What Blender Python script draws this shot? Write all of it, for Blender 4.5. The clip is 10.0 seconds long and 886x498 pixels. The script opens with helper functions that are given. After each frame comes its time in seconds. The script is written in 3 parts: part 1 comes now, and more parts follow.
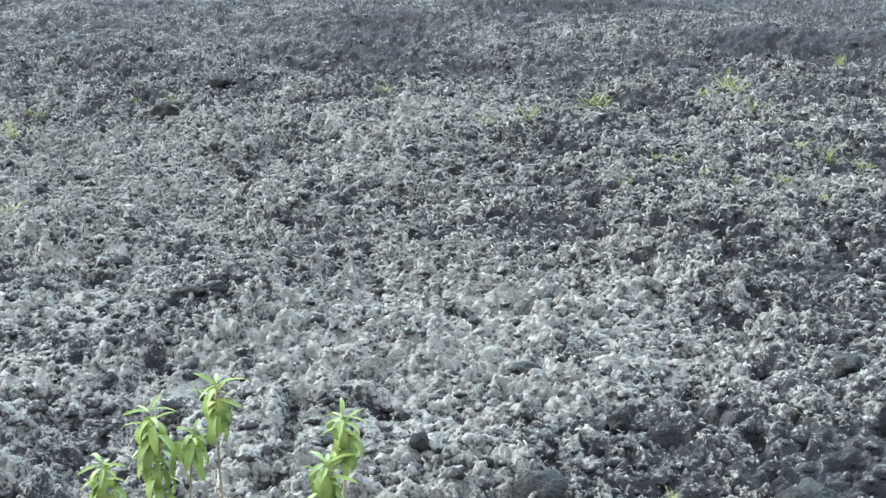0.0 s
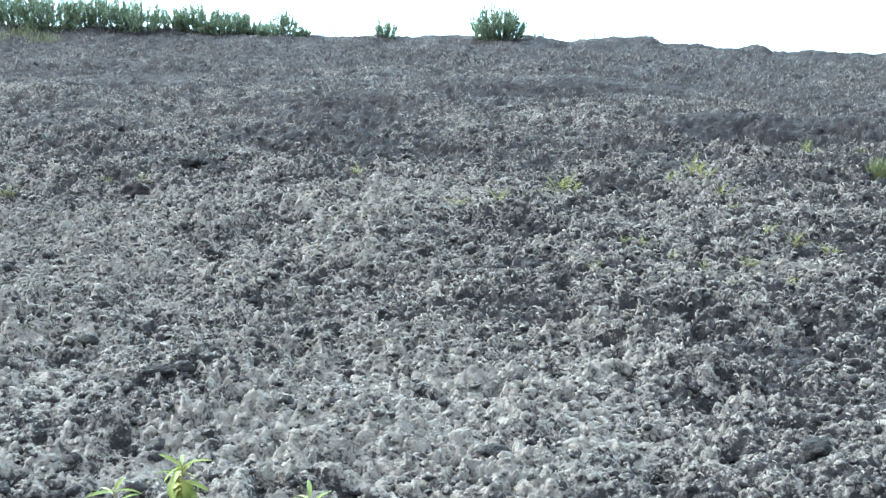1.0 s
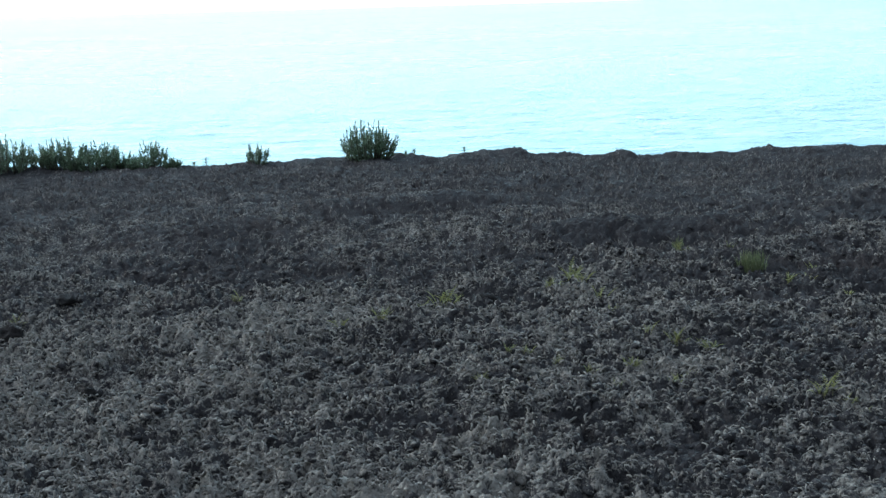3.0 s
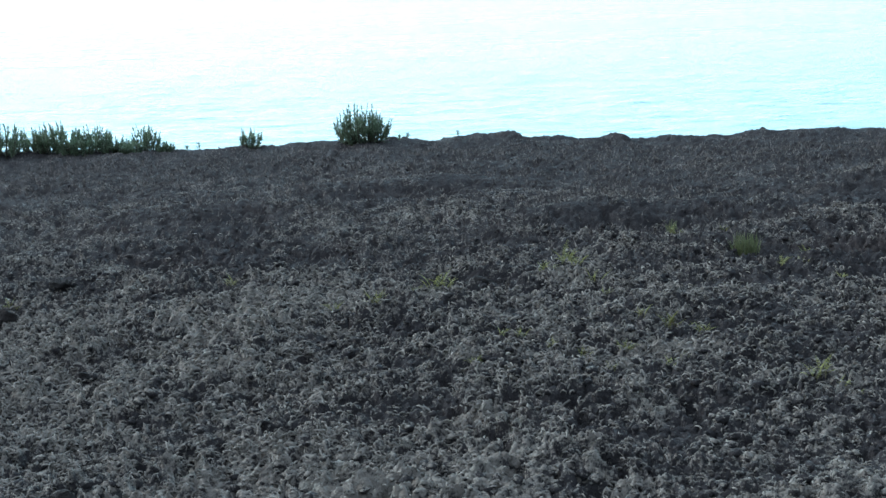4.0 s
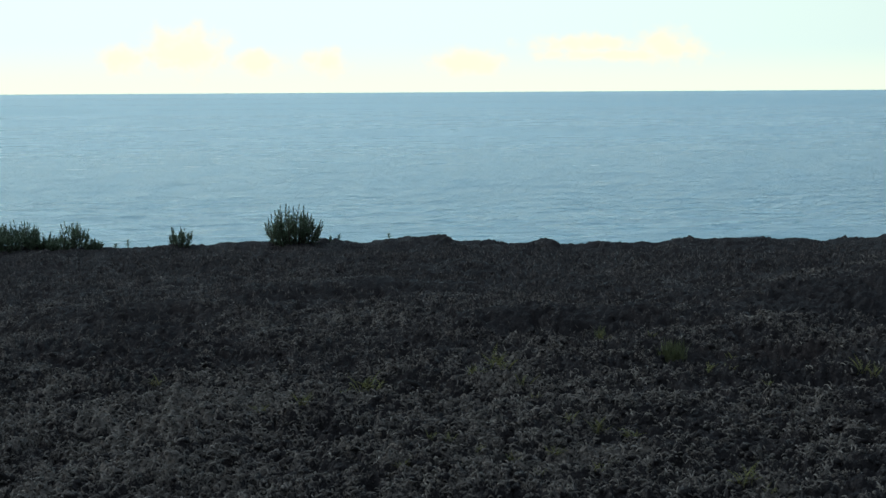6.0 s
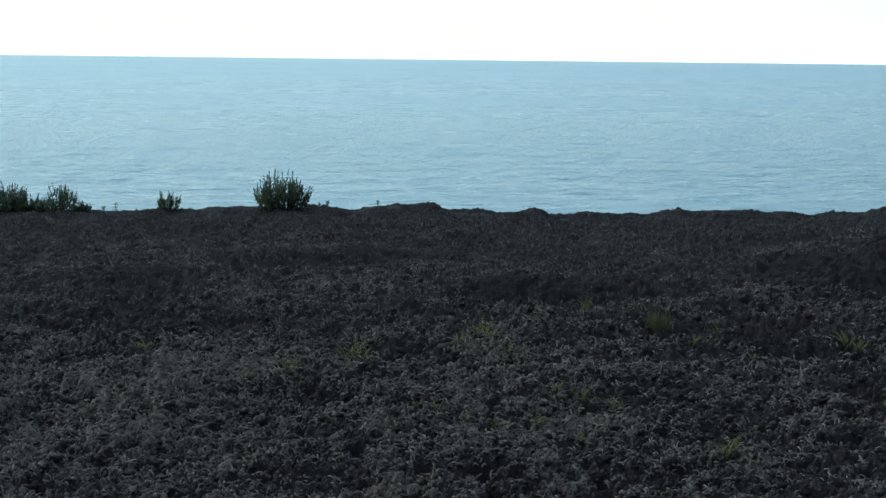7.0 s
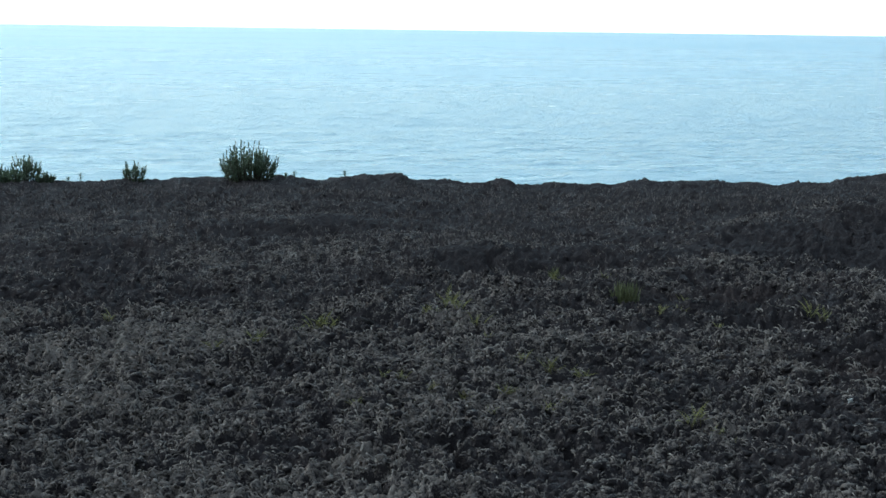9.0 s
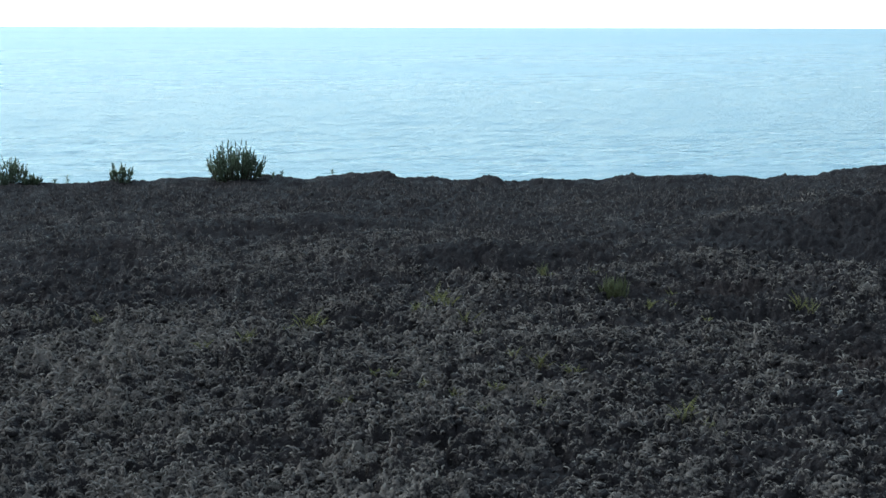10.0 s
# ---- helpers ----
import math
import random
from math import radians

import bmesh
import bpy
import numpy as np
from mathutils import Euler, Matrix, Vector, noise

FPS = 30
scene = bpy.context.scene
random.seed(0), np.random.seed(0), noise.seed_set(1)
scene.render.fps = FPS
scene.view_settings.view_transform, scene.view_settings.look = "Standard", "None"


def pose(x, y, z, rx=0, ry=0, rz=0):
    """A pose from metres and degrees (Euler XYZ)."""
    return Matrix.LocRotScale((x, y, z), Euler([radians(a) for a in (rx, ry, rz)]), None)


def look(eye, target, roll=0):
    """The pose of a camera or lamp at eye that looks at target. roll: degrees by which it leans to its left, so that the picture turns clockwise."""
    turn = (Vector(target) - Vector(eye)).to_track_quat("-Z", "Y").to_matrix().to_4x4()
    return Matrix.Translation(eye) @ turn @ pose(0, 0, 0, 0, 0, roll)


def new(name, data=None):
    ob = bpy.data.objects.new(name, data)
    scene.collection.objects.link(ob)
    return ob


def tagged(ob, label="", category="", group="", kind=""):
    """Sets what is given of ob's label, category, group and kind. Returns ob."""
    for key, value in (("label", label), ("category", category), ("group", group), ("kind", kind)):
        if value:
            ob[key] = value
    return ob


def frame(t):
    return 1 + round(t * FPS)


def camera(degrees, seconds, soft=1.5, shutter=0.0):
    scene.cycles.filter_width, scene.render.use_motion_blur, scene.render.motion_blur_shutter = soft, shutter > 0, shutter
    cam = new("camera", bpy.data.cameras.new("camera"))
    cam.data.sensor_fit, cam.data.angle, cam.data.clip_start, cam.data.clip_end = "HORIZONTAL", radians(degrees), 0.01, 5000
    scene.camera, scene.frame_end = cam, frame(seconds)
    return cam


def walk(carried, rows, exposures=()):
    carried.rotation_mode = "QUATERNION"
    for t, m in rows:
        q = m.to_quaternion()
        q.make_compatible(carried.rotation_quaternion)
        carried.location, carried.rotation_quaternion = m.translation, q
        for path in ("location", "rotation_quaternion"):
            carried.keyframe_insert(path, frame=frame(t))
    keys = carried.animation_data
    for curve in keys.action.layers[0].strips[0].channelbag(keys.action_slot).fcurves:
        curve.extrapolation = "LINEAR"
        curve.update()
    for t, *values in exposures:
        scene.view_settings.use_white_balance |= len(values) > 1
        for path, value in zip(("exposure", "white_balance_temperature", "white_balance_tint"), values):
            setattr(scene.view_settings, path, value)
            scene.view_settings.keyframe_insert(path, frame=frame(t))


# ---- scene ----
cam = camera(36.0, 10.0, soft=1.5)
EYE = 2.0
# seconds, yaw, pitch, lean to the right
ROWS = [
    (0.0, 0.000, -18.742, -0.398),
    (0.5, 0.140, -16.549, -0.273),
    (1.0, -1.275, -15.311, -1.178),
    (1.5, -3.399, -13.538, -0.995),
    (2.0, -4.801, -11.488, -0.123),
    (2.5, -5.677, -10.024, 0.971),
    (3.0, -6.380, -10.385, 1.578),
    (3.2, -6.497, -11.171, 1.693),
    (4.3, -6.701, -10.934, 1.611),
    (4.5, -6.869, -10.125, 1.632),
    (5.0, -8.582, -7.527, 1.352),
    (5.5, -9.303, -6.534, 0.813),
    (7.0, -10.167, -8.149, -0.691),
    (7.5, -10.540, -8.621, -0.814),
    (8.0, -11.000, -8.964, -0.939),
    (8.5, -11.322, -9.198, -1.050),
    (9.0, -11.578, -9.366, -0.847),
    (9.5, -11.862, -9.451, -0.625),
    (10.0, -12.067, -9.470, -0.190),
]
EXPOSURES = [
    (0.0, 2.72, 6600, 10), (1.0, 2.70, 6600, 10), (1.5, 2.55, 6550, 10), (2.0, 1.9, 6350, 10), (2.5, 0.98, 6250, 10), (3.0, 0.74, 6250, 10),
    (4.3, 1.00, 6250, 10), (4.5, 0.97, 6250, 10), (5.0, -0.2, 6350, 11), (5.5, -0.85, 6400, 10), (7.0, -0.45, 6400, 10), (7.5, -0.3, 6400, 11),
    (8.0, -0.1, 6400, 12), (9.0, 0.05, 6400, 12), (10.0, 0.1, 6400, 12),
]
walk(cam, [(t, pose(0, 0, EYE, 0, 0, yaw) @ pose(0, 0, 0, 90 + pitch) @ pose(0, 0, 0, 0, 0, -lean))
           for t, yaw, pitch, lean in ROWS], EXPOSURES)

# ---- world and sun ----
SUN_UP, SUN_ROUND = radians(24), radians(-62)
world = bpy.data.worlds.new("sky")
scene.world = world
world.use_nodes = True


class Nodes:
    """Short hand for building a node tree."""

    def __init__(self, tree):
        self.tree = tree
        tree.nodes.clear()

    def add(self, kind):
        return self.tree.nodes.new(kind)

    def link(self, a, b):
        self.tree.links.new(a, b)

    def feed(self, socket, value):
        if isinstance(value, bpy.types.NodeSocket):
            self.link(value, socket)
        else:
            socket.default_value = value

    def math(self, op, a, b=0.0, c=0.0, clamp=False):
        n = self.add("ShaderNodeMath")
        n.operation, n.use_clamp = op, clamp
        for i, v in enumerate((a, b, c)):
            self.feed(n.inputs[i], v)
        return n.outputs[0]

    def mix(self, factor, a, b):
        n = self.add("ShaderNodeMix")
        n.data_type = "RGBA"
        self.feed(n.inputs[0], factor)
        self.feed(n.inputs[6], a)
        self.feed(n.inputs[7], b)
        return n.outputs[2]

    def noise(self, vector, scale, detail=3.0, rough=0.55, warp=0.0):
        n = self.add("ShaderNodeTexNoise")
        self.feed(n.inputs["Vector"], vector)
        n.inputs["Scale"].default_value, n.inputs["Detail"].default_value = scale, detail
        n.inputs["Roughness"].default_value, n.inputs["Distortion"].default_value = rough, warp
        return n.outputs[0]

    def ramp(self, value, low, high):
        n = self.add("ShaderNodeMapRange")
        n.interpolation_type = "SMOOTHSTEP"
        self.feed(n.inputs[0], value)
        n.inputs[1].default_value, n.inputs[2].default_value = low, high
        return n.outputs[0]


def build_sky():
    w = Nodes(world.node_tree)
    sky = w.add("ShaderNodeTexSky")
    sky.sky_type, sky.sun_disc, sky.sun_elevation, sky.sun_rotation = "NISHITA", False, SUN_UP, SUN_ROUND
    sky.air_density, sky.dust_density, sky.ozone_density = 1.0, 2.5, 1.0
    coords = w.add("ShaderNodeTexCoord").outputs["Generated"]
    split = w.add("ShaderNodeSeparateXYZ")
    w.link(coords, split.inputs[0])
    x, y, z = split.outputs
    ahead = w.math("MAXIMUM", y, 0.001)
    u, v = w.math("DIVIDE", x, ahead), w.math("DIVIDE", z, ahead)
    # cumulus tops standing low over the sea: middle and half sizes as slopes from the eye
    clouds = [(-0.060, 0.0205, 0.024, 0.013), (-0.016, 0.0265, 0.040, 0.022), (0.036, 0.0175, 0.024, 0.011),
              (0.085, 0.0170, 0.019, 0.013), (0.189, 0.0175, 0.036, 0.012), (0.284, 0.0310, 0.060, 0.009),
              (0.342, 0.0300, 0.031, 0.017), (0.300, 0.0230, 0.070, 0.006), (-0.34, 0.026, 0.06, 0.016), (0.62, 0.030, 0.07, 0.017)]
    total = None
    for cu, cv, ru, rv in clouds:
        a = w.math("DIVIDE", w.math("SUBTRACT", u, cu), ru)
        b = w.math("DIVIDE", w.math("SUBTRACT", v, cv), rv)
        d = w.math("SQRT", w.math("ADD", w.math("MULTIPLY", a, a), w.math("MULTIPLY", b, b)))
        blob = w.math("SUBTRACT", 1.25, d)
        total = blob if total is None else w.math("MAXIMUM", total, blob)
    puff = w.noise(coords, 70.0, 5.0, 0.6)
    mask = w.ramp(w.math("ADD", total, w.math("MULTIPLY_ADD", puff, 1.8, -1.0)), 0.05, 1.0)
    # the light stands over the sea, so the sky is bright there and dim inland
    side = w.math("ADD", w.math("MULTIPLY", x, -0.42), w.math("MULTIPLY", y, 0.91))
    front = w.ramp(side, -0.45, 0.95)
    clear = w.math("SUBTRACT", 1.0, w.math("ABSOLUTE", z), clamp=True)
    veil = w.ramp(w.noise(coords, 3.0, 4.0, 0.6), 0.35, 0.8)
    base = w.mix(w.math("MULTIPLY_ADD", veil, 0.5, 0.3), sky.outputs[0], (4.4, 5.0, 5.2, 1))
    base = w.mix(w.math("MULTIPLY", w.math("POWER", clear, 1.3), 0.85), base, w.mix(front, (2.4, 3.2, 3.9, 1), w.mix(w.ramp(side, 0.60, 1.0), (13.0, 24.0, 31.0, 1), (19.5, 31.5, 36.5, 1))))
    haze = w.mix(front, (3.0, 3.6, 3.8, 1), (12.6, 15.6, 14.3, 1))
    hazy = w.mix(w.math("SUBTRACT", 1.0, w.ramp(w.math("ABSOLUTE", z), 0.05, 0.20)), base, haze)
    glow = w.math("MULTIPLY", w.math("SUBTRACT", 1.0, w.ramp(v, 0.0, 0.035)), front)
    hazy = w.mix(w.math("MULTIPLY", glow, 0.7), hazy, (14.8, 15.8, 11.6, 1))
    out = w.mix(w.math("MULTIPLY", mask, 0.75), hazy, (16.8, 15.4, 10.2, 1))
    back = w.add("ShaderNodeBackground")
    w.link(out, back.inputs[0])
    back.inputs[1].default_value = 0.12
    w.link(back.outputs[0], w.add("ShaderNodeOutputWorld").inputs[0])


build_sky()
sun = new("sun", bpy.data.lights.new("sun", "SUN"))
sun.data.energy, sun.data.angle, sun.data.color = 0.65, radians(25), (1.0, 0.96, 0.9)
sun.matrix_basis = look((0, 0, 0), (-math.sin(SUN_ROUND) * math.cos(SUN_UP), -math.cos(SUN_ROUND) * math.cos(SUN_UP), -math.sin(SUN_UP)))
sun.location = (-30, -10, 40)


# ---- materials ----
def material(name):
    m = bpy.data.materials.new(name)
    m.use_nodes = True
    n = Nodes(m.node_tree)
    shader = n.add("ShaderNodeBsdfPrincipled")
    n.link(shader.outputs[0], n.add("ShaderNodeOutputMaterial").inputs[0])
    return m, n, shader


def bump(n, shader, height, strength, distance):
    b = n.add("ShaderNodeBump")
    b.inputs["Strength"].default_value, b.inputs["Distance"].default_value = strength, distance
    n.link(height, b.inputs["Height"])
    n.link(b.outputs[0], shader.inputs["Normal"])


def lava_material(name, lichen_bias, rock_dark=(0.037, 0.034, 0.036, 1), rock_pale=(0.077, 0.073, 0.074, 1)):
    """Black clinker with grey lichen on it; the cover attribute holds lichen growth and painted cleft shade."""
    m, n, shader = material(name)
    geo = n.add("ShaderNodeNewGeometry")
    place = geo.outputs["Position"]
    grows = n.add("ShaderNodeAttribute")
    grows.attribute_name = "cover"
    cover = grows.outputs["Fac"]
    split = n.add("ShaderNodeSeparateXYZ")
    n.link(geo.outputs["Normal"], split.inputs[0])
    fine, mid, wide = n.noise(place, 95, 4, 0.65), n.noise(place, 21, 3, 0.6, 0.6), n.noise(place, 2.6, 3, 0.6)
    bent = n.add("ShaderNodeVectorMath")
    bent.operation = "ADD"
    n.link(place, bent.inputs[0])
    wobble = n.add("ShaderNodeTexNoise")
    n.link(place, wobble.inputs["Vector"])
    wobble.inputs["Scale"].default_value, wobble.inputs["Detail"].default_value = 60, 2
    shrunk = n.add("ShaderNodeVectorMath")
    shrunk.operation = "SCALE"
    n.link(wobble.outputs["Color"], shrunk.inputs[0])
    shrunk.inputs["Scale"].default_value = 0.02
    n.link(shrunk.outputs[0], bent.inputs[1])

    def knobs(scale):
        k = n.add("ShaderNodeTexVoronoi")
        k.feature = "SMOOTH_F1"
        n.link(bent.outputs[0], k.inputs["Vector"])
        k.inputs["Scale"].default_value, k.inputs["Smoothness"].default_value = scale, 0.25
        return n.math("SUBTRACT", 0.62, k.outputs["Distance"])

    large, small = knobs(42), knobs(105)
    reddened = n.add("ShaderNodeAttribute")
    reddened.attribute_name = "rust"
    rust = n.math("MULTIPLY_ADD", n.ramp(n.noise(place, 1.3, 4, 0.6), 0.52, 0.72), 0.4, reddened.outputs["Fac"], clamp=True)
    speck = n.ramp(n.noise(place, 38, 2, 0.5), 0.55, 0.75)
    rock = n.mix(n.math("MULTIPLY", rust, 0.7), rock_dark, (0.066, 0.052, 0.049, 1))
    rock = n.mix(n.math("MULTIPLY", speck, 0.5), rock, rock_pale)
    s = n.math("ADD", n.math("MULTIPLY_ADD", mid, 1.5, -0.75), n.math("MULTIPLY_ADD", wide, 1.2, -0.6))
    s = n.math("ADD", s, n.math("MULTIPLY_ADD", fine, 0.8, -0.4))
    # knobs and upward faces paler, gaps and sides darker: lichen with shading painted in
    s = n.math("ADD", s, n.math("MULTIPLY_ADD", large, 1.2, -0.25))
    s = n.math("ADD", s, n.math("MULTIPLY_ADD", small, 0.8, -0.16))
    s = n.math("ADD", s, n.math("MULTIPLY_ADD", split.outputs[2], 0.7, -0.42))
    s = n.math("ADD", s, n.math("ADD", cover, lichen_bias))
    grown_and_lit = n.ramp(s, -0.22, 0.50)
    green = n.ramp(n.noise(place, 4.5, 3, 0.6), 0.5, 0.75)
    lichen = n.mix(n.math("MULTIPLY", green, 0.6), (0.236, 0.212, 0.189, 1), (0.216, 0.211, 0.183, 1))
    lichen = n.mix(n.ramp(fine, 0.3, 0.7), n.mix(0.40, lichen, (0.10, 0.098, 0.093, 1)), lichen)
    n.link(n.mix(grown_and_lit, rock, lichen), shader.inputs["Base Color"])
    shader.inputs["Roughness"].default_value = 0.95
    shader.inputs["Specular IOR Level"].default_value = 0.2
    bump(n, shader, n.math("ADD", n.math("MULTIPLY", fine, 0.4), n.math("ADD", n.math("MULTIPLY", large, 1.4), n.math("MULTIPLY", small, 0.45))), 0.8, 0.011)
    return m


def leaf_material(name, dark, bright, tip=None):
    m, n, shader = material(name)
    geo = n.add("ShaderNodeNewGeometry")
    pick = n.add("ShaderNodeObjectInfo").outputs["Random"]
    blend = n.math("ADD", n.math("MULTIPLY", geo.outputs["Random Per Island"], 0.5), n.math("MULTIPLY", pick, 0.5))
    blend = n.math("ADD", n.math("MULTIPLY", blend, 0.7), n.math("MULTIPLY", n.noise(geo.outputs["Position"], 60, 3), 0.3))
    col = n.mix(blend, dark, bright)
    if tip:
        col = n.mix(n.math("MULTIPLY", n.ramp(n.noise(geo.outputs["Position"], 14, 2), 0.55, 0.75), 0.7), col, tip)
    n.link(col, shader.inputs["Base Color"])
    shader.inputs["Roughness"].default_value = 0.55
    shader.inputs["Specular IOR Level"].default_value = 0.3
    glow = n.add("ShaderNodeBsdfTranslucent")
    n.link(col, glow.inputs[0])
    both = n.add("ShaderNodeMixShader")
    both.inputs[0].default_value = 0.15
    n.link(shader.outputs[0], both.inputs[1])
    n.link(glow.outputs[0], both.inputs[2])
    out = [k for k in n.tree.nodes if k.type == "OUTPUT_MATERIAL"][0]
    n.link(both.outputs[0], out.inputs[0])
    bump(n, shader, n.noise(geo.outputs["Position"], 250, 2), 0.3, 0.003)
    return m


def plain_material(name, a, b, scale, roughness):
    m, n, shader = material(name)
    place = n.add("ShaderNodeNewGeometry").outputs["Position"]
    grain = n.noise(place, scale, 4, 0.6)
    n.link(n.mix(n.ramp(grain, 0.3, 0.7), a, b), shader.inputs["Base Color"])
    shader.inputs["Roughness"].default_value = roughness
    bump(n, shader, grain, 0.5, 0.004)
    return m


def water_material():
    m, n, shader = material("sea_water")
    place = n.add("ShaderNodeNewGeometry").outputs["Position"]

    def stretched(sx, sy, turn=0.0):
        k = n.add("ShaderNodeMapping")
        n.link(place, k.inputs["Vector"])
        k.inputs["Scale"].default_value, k.inputs["Rotation"].default_value = (sx, sy, 1), (0, 0, turn)
        return k.outputs[0]

    ripple = n.noise(stretched(1.1, 1.7, 0.05), 1.0, 3, 0.6)
    chop = n.noise(stretched(0.30, 0.52, -0.06), 1.0, 3, 0.6)
    swell = n.noise(stretched(0.10, 0.26, 0.04), 1.0, 3, 0.55)
    streak = n.ramp(n.noise(stretched(0.035, 0.10, 0.02), 1.0, 4, 0.65), 0.35, 0.75)
    slick_sheen = n.ramp(n.noise(stretched(0.0011, 0.0045, 0.03), 1.0, 3, 0.55), 0.42, 0.66)
    height = n.math("ADD", n.math("MULTIPLY", ripple, 0.65), n.math("ADD", n.math("MULTIPLY", chop, 1.2), n.math("MULTIPLY", swell, 0.6)))
    apart = n.add("ShaderNodeSeparateXYZ")
    n.link(place, apart.inputs[0])
    # steep chop inshore, smoother water out at sea
    calm = n.math("MULTIPLY_ADD", n.ramp(apart.outputs[1], 150.0, 1400.0), -0.30, 1.0)
    b = n.add("ShaderNodeBump")
    n.feed(b.inputs["Strength"], n.math("MULTIPLY", n.math("MULTIPLY_ADD", streak, -0.10, n.math("MULTIPLY_ADD", slick_sheen, -0.22, 0.80)), calm))
    b.inputs["Distance"].default_value = 1.0
    n.link(height, b.inputs["Height"])
    n.link(b.outputs[0], shader.inputs["Normal"])
    # paler bands in the base colour stand in for sky reflected on slicks
    n.link(n.mix(slick_sheen, (0.195, 0.368, 0.452, 1), (0.250, 0.436, 0.515, 1)), shader.inputs["Base Color"])
    n.feed(shader.inputs["Roughness"], n.math("ADD", n.math("MULTIPLY_ADD", calm, -0.15, 0.15), n.math("MULTIPLY_ADD", streak, -0.06, n.math("MULTIPLY_ADD", slick_sheen, 0.05, 0.270))))
    shader.inputs["IOR"].default_value = 1.5
    return m


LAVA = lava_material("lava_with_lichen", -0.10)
BARE = lava_material("bare_lava", -1.7, (0.020, 0.018, 0.018, 1), (0.045, 0.040, 0.038, 1))
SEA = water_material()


def strand_material(name, dark, pale):
    m, n, shader = material(name)
    geo = n.add("ShaderNodeNewGeometry")
    pick = n.math("ADD", n.math("MULTIPLY", geo.outputs["Random Per Island"], 0.6), n.math("MULTIPLY", n.noise(geo.outputs["Position"], 30, 3), 0.4))
    n.link(n.mix(n.ramp(pick, 0.3, 0.85), dark, pale), shader.inputs["Base Color"])
    shader.inputs["Roughness"].default_value = 0.95
    shader.inputs["Specular IOR Level"].default_value = 0.15
    return m


STRAND = strand_material("lichen_strand", (0.150, 0.138, 0.127, 1), (0.282, 0.260, 0.237, 1))
STUBBLE = strand_material("dry_stubble", (0.040, 0.036, 0.037, 1), (0.165, 0.148, 0.138, 1))
SHOOT = leaf_material("young_leaf", (0.085, 0.125, 0.028, 1), (0.250, 0.295, 0.075, 1), (0.31, 0.29, 0.07, 1))
SHRUB = leaf_material("shrub_leaf", (0.085, 0.135, 0.085, 1), (0.215, 0.285, 0.180, 1))
FERN = leaf_material("fern_leaf", (0.140, 0.150, 0.052, 1), (0.270, 0.265, 0.090, 1), (0.25, 0.20, 0.10, 1))
GRASS = leaf_material("grass_blade", (0.100, 0.120, 0.055, 1), (0.180, 0.195, 0.095, 1), (0.21, 0.19, 0.12, 1))
STEM = plain_material("stem_bark", (0.20, 0.15, 0.10, 1), (0.36, 0.28, 0.20, 1), 180, 0.8)
TWIG = plain_material("shrub_bark", (0.06, 0.05, 0.04, 1), (0.14, 0.11, 0.085, 1), 120, 0.85)
WHITE = plain_material("white_plastic", (0.34, 0.38, 0.38, 1), (0.56, 0.59, 0.58, 1), 60, 0.5)


# ---- shape of the land ----
def lattice(i, j, seed):
    h = (i * 374761393 + j * 668265263 + seed * 974634777) & 0xFFFFFFFF
    h = ((h ^ (h >> 13)) * 1274126177) & 0xFFFFFFFF
    return ((h ^ (h >> 16)) & 0xFFFF) / 65536.0 * 2 * np.pi


def perlin(x, y, seed):
    i, j = np.floor(x).astype(np.int64), np.floor(y).astype(np.int64)
    fx, fy = x - i, y - j
    u, v = fx * fx * fx * (fx * (fx * 6 - 15) + 10), fy * fy * fy * (fy * (fy * 6 - 15) + 10)

    def corner(a, b):
        g = lattice(i + a, j + b, seed)
        return np.cos(g) * (fx - a) + np.sin(g) * (fy - b)

    low = corner(0, 0) * (1 - u) + corner(1, 0) * u
    high = corner(0, 1) * (1 - u) + corner(1, 1) * u
    return (low * (1 - v) + high * v) * 1.5


def step(a, b, x):
    k = np.clip((x - a) / (b - a), 0, 1)
    return k * k * (3 - 2 * k)


CREST = 17.5
FAN = (-0.45, 0.73, 2.9, 19.5)  # the finely built wedge of the flow: its slanting sides, its near and far ends
# rises and hollows of the flow: x, y, height, half length, half depth
RELIEF = [
    (3.1, 11.5, 0.10, 1.1, 0.35), (3.1, 10.9, -0.10, 0.6, 0.25), (1.2, 13.6, 0.09, 0.9, 0.4), (1.3, 13.0, -0.07, 0.7, 0.25),
    (1.35, 9.2, -0.10, 0.35, 0.25), (4.2, 9.5, -0.12, 0.5, 0.3), (4.6, 10.5, 0.10, 0.8, 0.4), (5.4, 9.2, 0.16, 0.9, 0.8),
    (4.3, 7.6, -0.09, 0.45, 0.22), (4.0, 8.6, -0.11, 0.35, 0.2), (-0.6, 12.3, 0.08, 0.9, 0.4), (-1.57, 9.6, 0.06, 0.25, 0.15),
    (-2.6, 12.0, -0.07, 1.4, 0.4), (-3.2, 14.5, 0.08, 1.6, 0.5), (7.0, 12.6, 0.30, 1.4, 0.65), (6.1, 11.1, -0.14, 0.9, 0.4), (1.5, 4.3, 0.07, 0.25, 0.3),
    (0.9, 4.4, -0.07, 0.12, 0.25), (1.0, 5.6, 0.05, 0.4, 0.4), (-1.1, 3.9, -0.06, 0.2, 0.2), (6.2, 14.6, 0.07, 1.2, 0.4),
]
